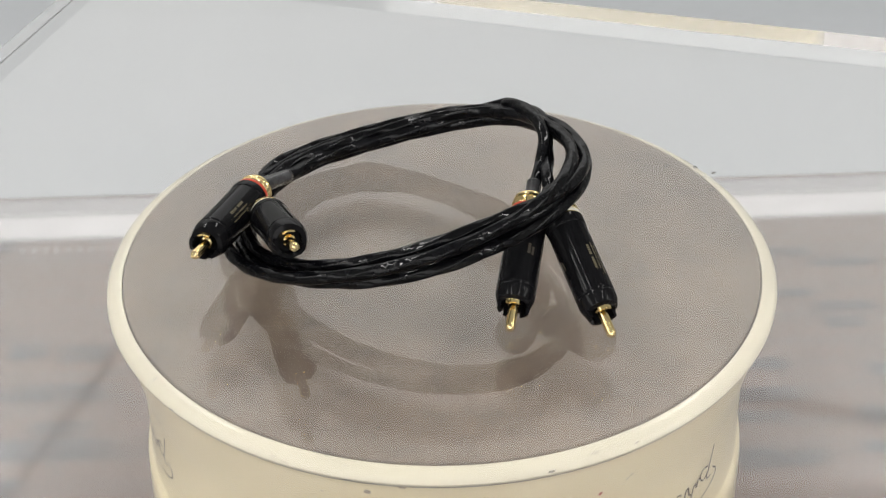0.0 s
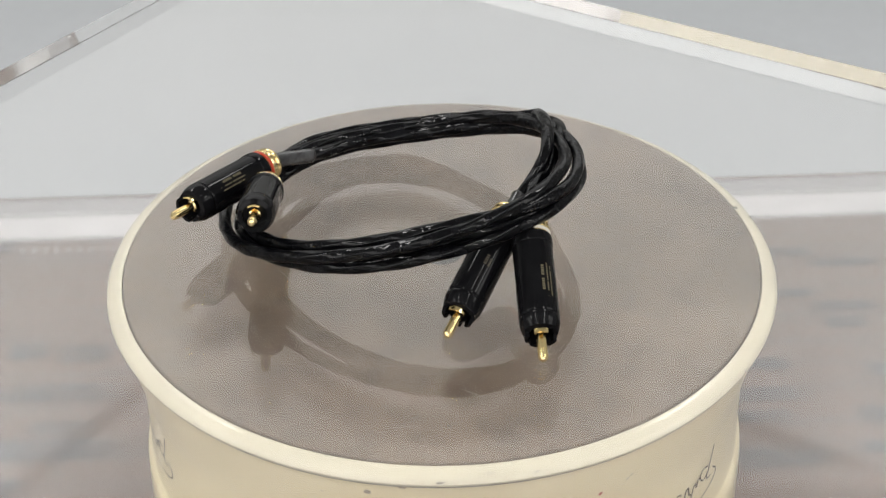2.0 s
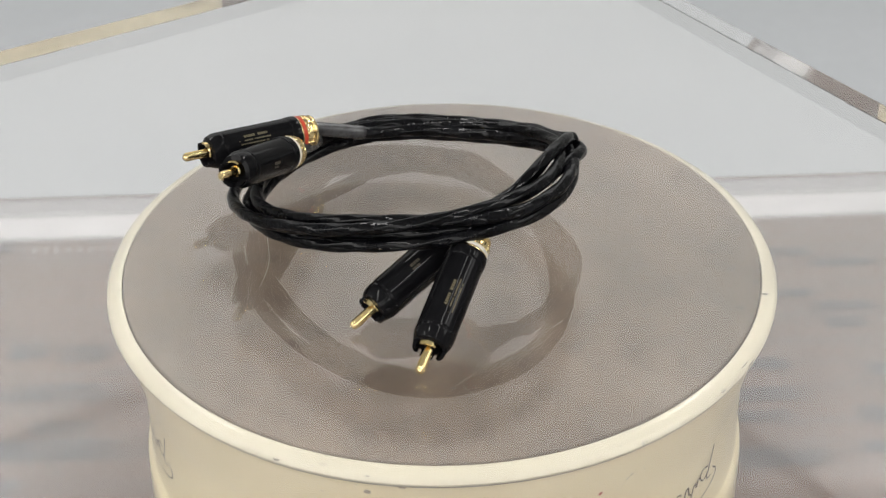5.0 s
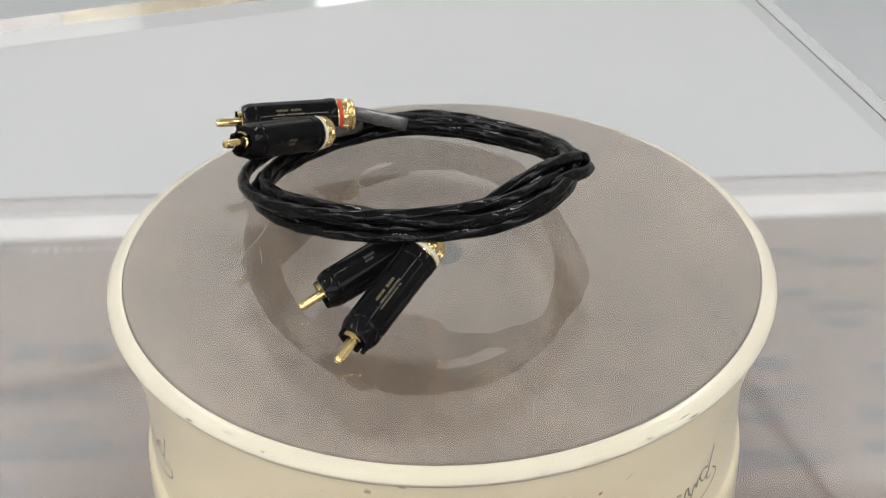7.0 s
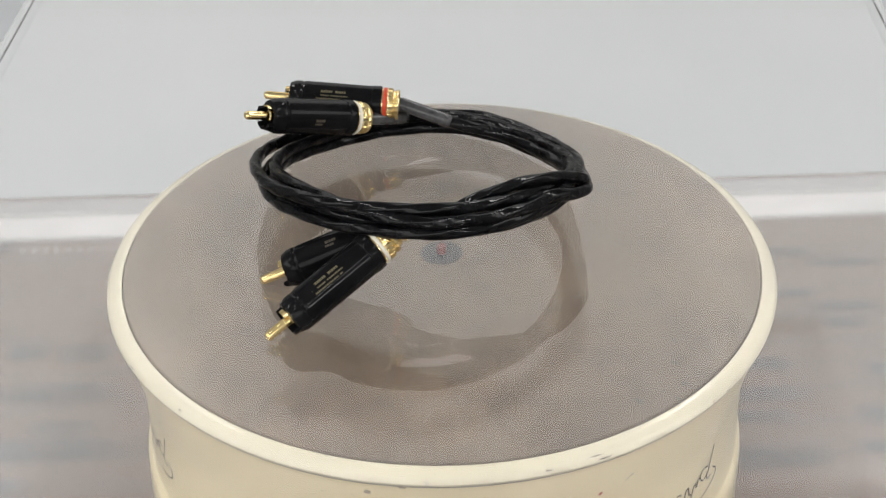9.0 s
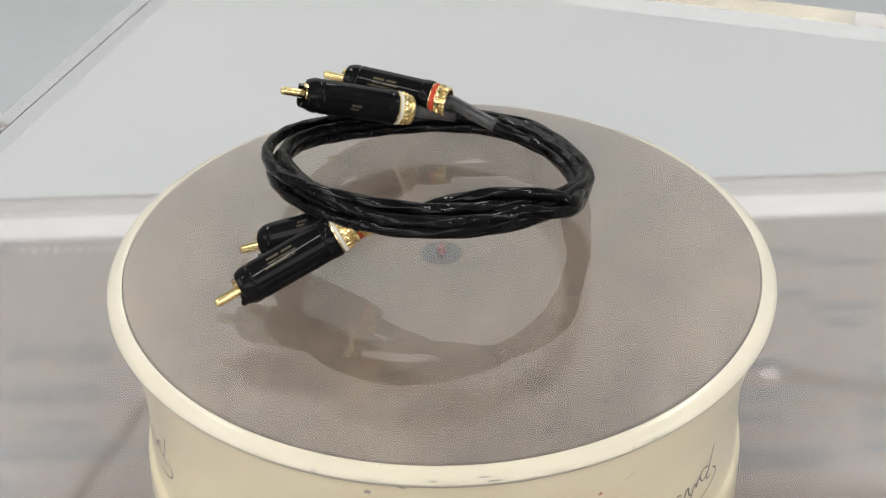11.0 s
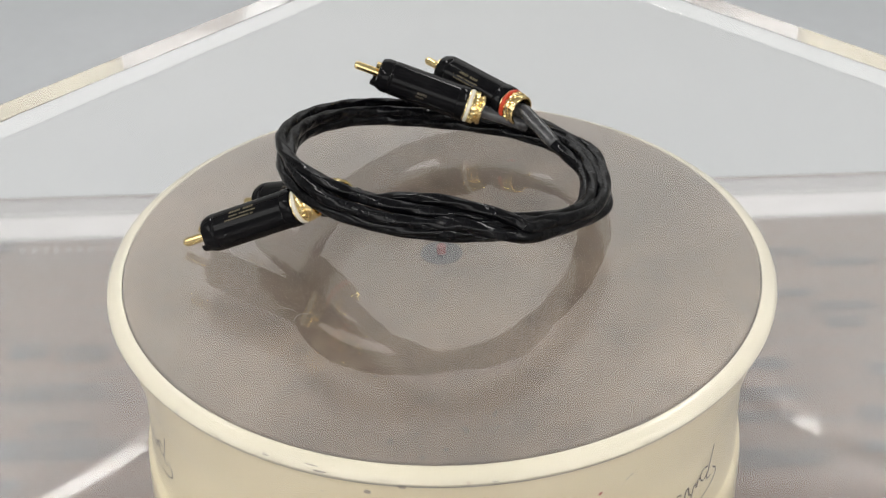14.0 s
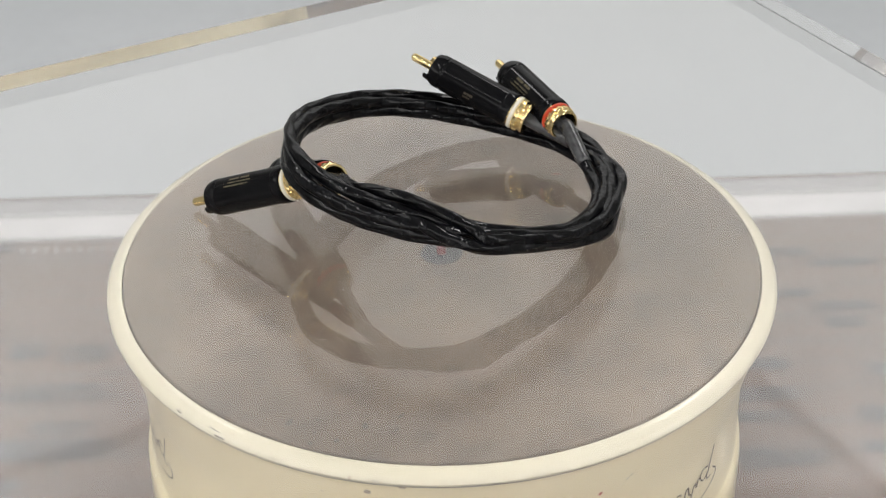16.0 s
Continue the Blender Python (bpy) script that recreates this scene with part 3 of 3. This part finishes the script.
UNDERSIDE_SPOTS = [(76.7, 58.3, 3.2, 0.9, 15), (87.8, 53.8, 2.6, 1.4, 60), (102.7, 35.6, 2.6, 1.5, 20), (98.5, 52.5, 1.5, 1.1, 0), (100.6, 45.0, 1.0, 0.8, 0), (105.0, 48.0, 1.6, 0.9, 40),
                 (77.1, 16.0, 0.9, 0.7, 0), (57.8, 50.0, 0.9, 0.7, 0), (82.0, 62.0, 2.0, 0.6, 10), (96.0, 41.0, 1.2, 0.6, 80), (-92.0, -44.0, 0.9, 0.8, 0), (-61.0, 78.0, 1.0, 0.8, 20),
                 (-20.0, -101.0, 1.3, 0.7, 30), (30.0, -96.0, 0.9, 0.6, 0), (-99.0, 22.0, 1.2, 0.6, 70), (14.0, 104.0, 1.6, 0.6, 10), (52.0, 94.0, 1.0, 0.8, 0), (8.6, 2.4, 0.8, 0.5, 20)]
SPECK_RANDOM = random.Random(31)
UNDERSIDE_SPOTS = [(x, y, l * 1.35, w * 1.5, a) for x, y, l, w, a in UNDERSIDE_SPOTS]
for k in range(30):
    speck_a, speck_r = SPECK_RANDOM.uniform(0, 2 * math.pi), 108 * math.sqrt(SPECK_RANDOM.uniform(0.3, 1.0))
    UNDERSIDE_SPOTS.append((speck_r * math.cos(speck_a), speck_r * math.sin(speck_a), SPECK_RANDOM.uniform(0.4, 1.0), SPECK_RANDOM.uniform(0.3, 0.6), SPECK_RANDOM.uniform(0, 180)))
part("dark_mark", spot_mesh("dark_mark", UNDERSIDE_SPOTS, SHEET_TOP - 0.0202, PLATTER_MARK, 3), SHEET, "small dark marks on the underside", "stuff")


def rim_scuffs(pale):
    """Chips and rubs on the rolled rim: (degrees, tilt round the roll, length, height in mm)."""
    rnd = random.Random(11)
    spots = [(9.2, 28, 5.5, 1.3), (21.4, 5, 3.0, 0.9), (52.6, 10, 3.5, 0.8), (50.0, -15, 2.0, 0.7), (-104.3, 10, 2.6, 1.6), (-100.5, 5, 1.6, 1.0), (-74.2, 30, 3.0, 1.2),
             (-136.5, 20, 2.2, 1.3), (-141.0, 10, 1.5, 1.0), (8.0, 45, 4.0, 0.6), (0.5, 35, 2.6, 0.8), (-6.0, 15, 4.0, 0.5), (35.0, 25, 2.2, 0.6), (-60.0, 40, 1.6, 0.6)]
    if pale:
        rnd = random.Random(12)
        spots = []
        for k in range(20):
            mid, tilt = rnd.uniform(-180, 180), rnd.uniform(-5, 50)
            for q in range(rnd.randint(2, 5)):
                spots.append((mid + rnd.gauss(0, 1.5), tilt + rnd.gauss(0, 6), rnd.uniform(0.6, 3.6), rnd.uniform(0.3, 1.0)))
    else:
        spots += [(rnd.uniform(-180, 180), rnd.uniform(-10, 60), rnd.uniform(0.3, 1.2), rnd.uniform(0.25, 0.5)) for k in range(18)]
    spots = [(a, max(-10, t - 18), l * 1.2, h * 1.2) for a, t, l, h in spots]
    verts, faces = [], []
    for deg, tilt, l, h in spots:
        n, base = 8, len(verts)
        for i in range(n):
            k = rnd.uniform(0.5, 1.2)
            a = radians(deg) + l / 2 * k * math.cos(2 * math.pi * i / n) / 121
            b = tilt + math.degrees(h / 2 * k * math.sin(2 * math.pi * i / n) / 7.0)
            r, z = (float(np.interp(b, [q[0] for q in RIM], [q[j] for q in RIM])) for j in (1, 2))
            r, z = r + 0.00022, z + 0.00012
            verts.append((r * math.cos(a), r * math.sin(a), z))
        faces.append(tuple(range(base, base + n)))
    part("scuff", mesh_of("scuff", verts, faces, RIM_SCUFF if pale else SCUFF), PLATTER_OB, "chips and rubs on the rim", "stuff")


def drum_mark(name, deg, z, size, material, label):
    """A small uneven spot on the drum: degrees round it and height."""
    rnd = random.Random(int(z * 1e5))
    verts = []
    for i in range(10):
        a = 2 * math.pi * i / 10
        k = size / 2 * rnd.uniform(0.7, 1.2)
        h = z + k * math.sin(a)
        r = float(np.interp(h, [0.0455, 0.050, 0.0585, 0.0665, 0.0745], [0.1105, 0.1112, 0.1130, 0.1148, 0.1168])) + 0.00015
        b = radians(deg) + k * math.cos(a) / r
        verts.append((r * math.sin(b), -r * math.cos(b), h))
    part(name, mesh_of(name, verts, [tuple(range(10))], material), DRUM, label)


drum_mark("red_spot", 25.6, 0.0604, 0.0017, RED_DOT, "small red ink spot")
drum_mark("chip", 30.5, 0.0629, 0.0011, RIM_SCUFF, "small worn chip")
drum_mark("chip", 31.2, 0.0641, 0.0013, RIM_SCUFF, "small worn chip")


# ---- scratches and dust on the acrylic sheet ----
SCRATCHES = [[(-45.1, -7.8), (-40.5, -10.6), (-35.8, -9.7)], [(66.8, -9.0), (70.0, -16.0), (76.5, -15.3)], [(31.8, -89.9), (39.5, -92.0)], [(15.1, -114.2), (25.5, -110.3)],
             [(27.2, 117.7), (20.8, 115.4)], [(-46.8, -41.4), (-30.1, -55.9), (-20.9, -68.7)], [(-21.8, -61.2), (-11.4, -65.4)], [(77.3, 20.6), (74.4, 22.7)], [(69.1, -18.3), (68.9, -24.1)],
             [(100.0, -30.0), (108.0, -36.0)], [(-5.0, 92.0), (-14.0, 95.0), (-20.0, 94.0)], [(96.0, 66.0), (88.0, 71.0)], [(-88.0, 30.0), (-92.0, 21.0)]]
SPECKS = [(-138.7, 81.4), (-155.7, -31.2), (31.3, -108.7), (101.5, 11.3), (101.5, 2.6), (52.2, 5.2), (62.0, 80.6), (55.6, 93.3), (-109.9, -85.9), (131.1, -62.4),
          (151.9, 74.7), (72.8, -120.7), (152.8, 36.3), (93.9, -6.1)]


def sheet_marks():
    rnd = random.Random(21)
    verts, faces = [], []
    z = SHEET_TOP + 0.00008
    lines = [(s, 0.08) for s in SCRATCHES]
    for k in range(9):
        x, y, a, l = rnd.uniform(-120, 130), rnd.uniform(-120, 130), rnd.uniform(0, 180), rnd.uniform(2, 9)
        dx, dy = l * math.cos(radians(a)), l * math.sin(radians(a))
        lines.append(([(x, y), (x + dx / 2 + rnd.uniform(-0.4, 0.4), y + dy / 2), (x + dx, y + dy)], 0.038))
    for line, w in lines:
        pts = spline([(x, y, 0) for x, y in line], 5)
        base = len(verts)
        for i, p in enumerate(pts):
            q = (pts[min(i + 1, len(pts) - 1)] - pts[max(i - 1, 0)]).normalized()
            k = w * (0.25 + 0.75 * math.sin(math.pi * min(0.95, max(0.05, i / (len(pts) - 1)))))
            for s in (-1, 1):
                verts.append(((p.x - s * q.y * k) / 1000, (p.y + s * q.x * k) / 1000, z))
        for i in range(len(pts) - 1):
            b = base + 2 * i
            faces.append((b, b + 1, b + 3, b + 2))
    part("scratch", mesh_of("scratch", verts, faces, SCRATCH), SHEET, "fine pale scratches", "stuff")
    spots = [(x, y, 0.7, 0.5, 0) for x, y in SPECKS]
    spots += [(rnd.uniform(-150, 150), rnd.uniform(-150, 150), rnd.uniform(0.15, 0.35), 0.2, rnd.uniform(0, 180)) for k in range(55)]
    part("dust", spot_mesh("dust", spots, z, SCRATCH, 8), SHEET, "pale dust specks", "stuff")


rim_scuffs(False)
rim_scuffs(True)
sheet_marks()


# ---- faded print on the tabletop ----
PRINTS = [(-0.231, 0.151, -0.194, 0.171), (-0.183, 0.069, -0.167, 0.081), (-0.163, 0.066, -0.141, 0.079), (-0.204, 0.040, -0.130, 0.052), (-0.167, 0.018, -0.140, 0.027),
          (-0.194, 0.003, -0.128, 0.017), (-0.194, -0.020, -0.162, -0.006), (0.120, 0.045, 0.147, 0.054), (0.117, 0.025, 0.149, 0.034), (0.115, 0.012, 0.141, 0.019),
          (0.166, 0.087, 0.197, 0.093), (0.170, 0.074, 0.186, 0.081), (0.111, -0.016, 0.152, -0.004), (0.167, 0.009, 0.194, 0.020), (0.164, -0.009, 0.185, -0.002),
          (0.144, 0.098, 0.170, 0.103), (0.172, 0.121, 0.205, 0.127), (0.153, 0.131, 0.176, 0.137), (0.179, 0.039, 0.200, 0.048), (-0.220, 0.108, -0.194, 0.115)]
for x0, y0, x1, y1 in PRINTS:
    x0, x1, y0, y1 = x0 - 0.004, x1 + 0.004, y0 - 0.002, y1 + 0.002
    me = mesh_of("print_bar", [(x0, y0, 0.0004), (x1, y0, 0.0004), (x1, y1, 0.0004), (x0, y1, 0.0004)], [(0, 1, 2, 3)], PRINT)
    part("print_bar", me, TABLE_OB, "faded blue-grey printed bar")
DASHES = [(-0.1939 + 0.00532 * k, 0.1499, -0.1900 + 0.00532 * k, 0.1581) for k in range(13)]
for x0, y0, x1, y1 in DASHES:
    me = mesh_of("pale_bar", [(x0, y0, 0.0004), (x1, y0, 0.0004), (x1, y1, 0.0004), (x0, y1, 0.0004)], [(0, 1, 2, 3)], PRINT_PALE)
    part("pale_bar", me, TABLE_OB, "faded pale printed bar")


# ---- motion ----
def motions():
    rows = [(t, pose(0, 0, 0, 0, 0, turn_at(t))) for t in range(0, 17)]
    for thing in (PLATTER_OB, SHEET, CABLE_1, CABLE_2):
        walk(thing, rows)


motions()
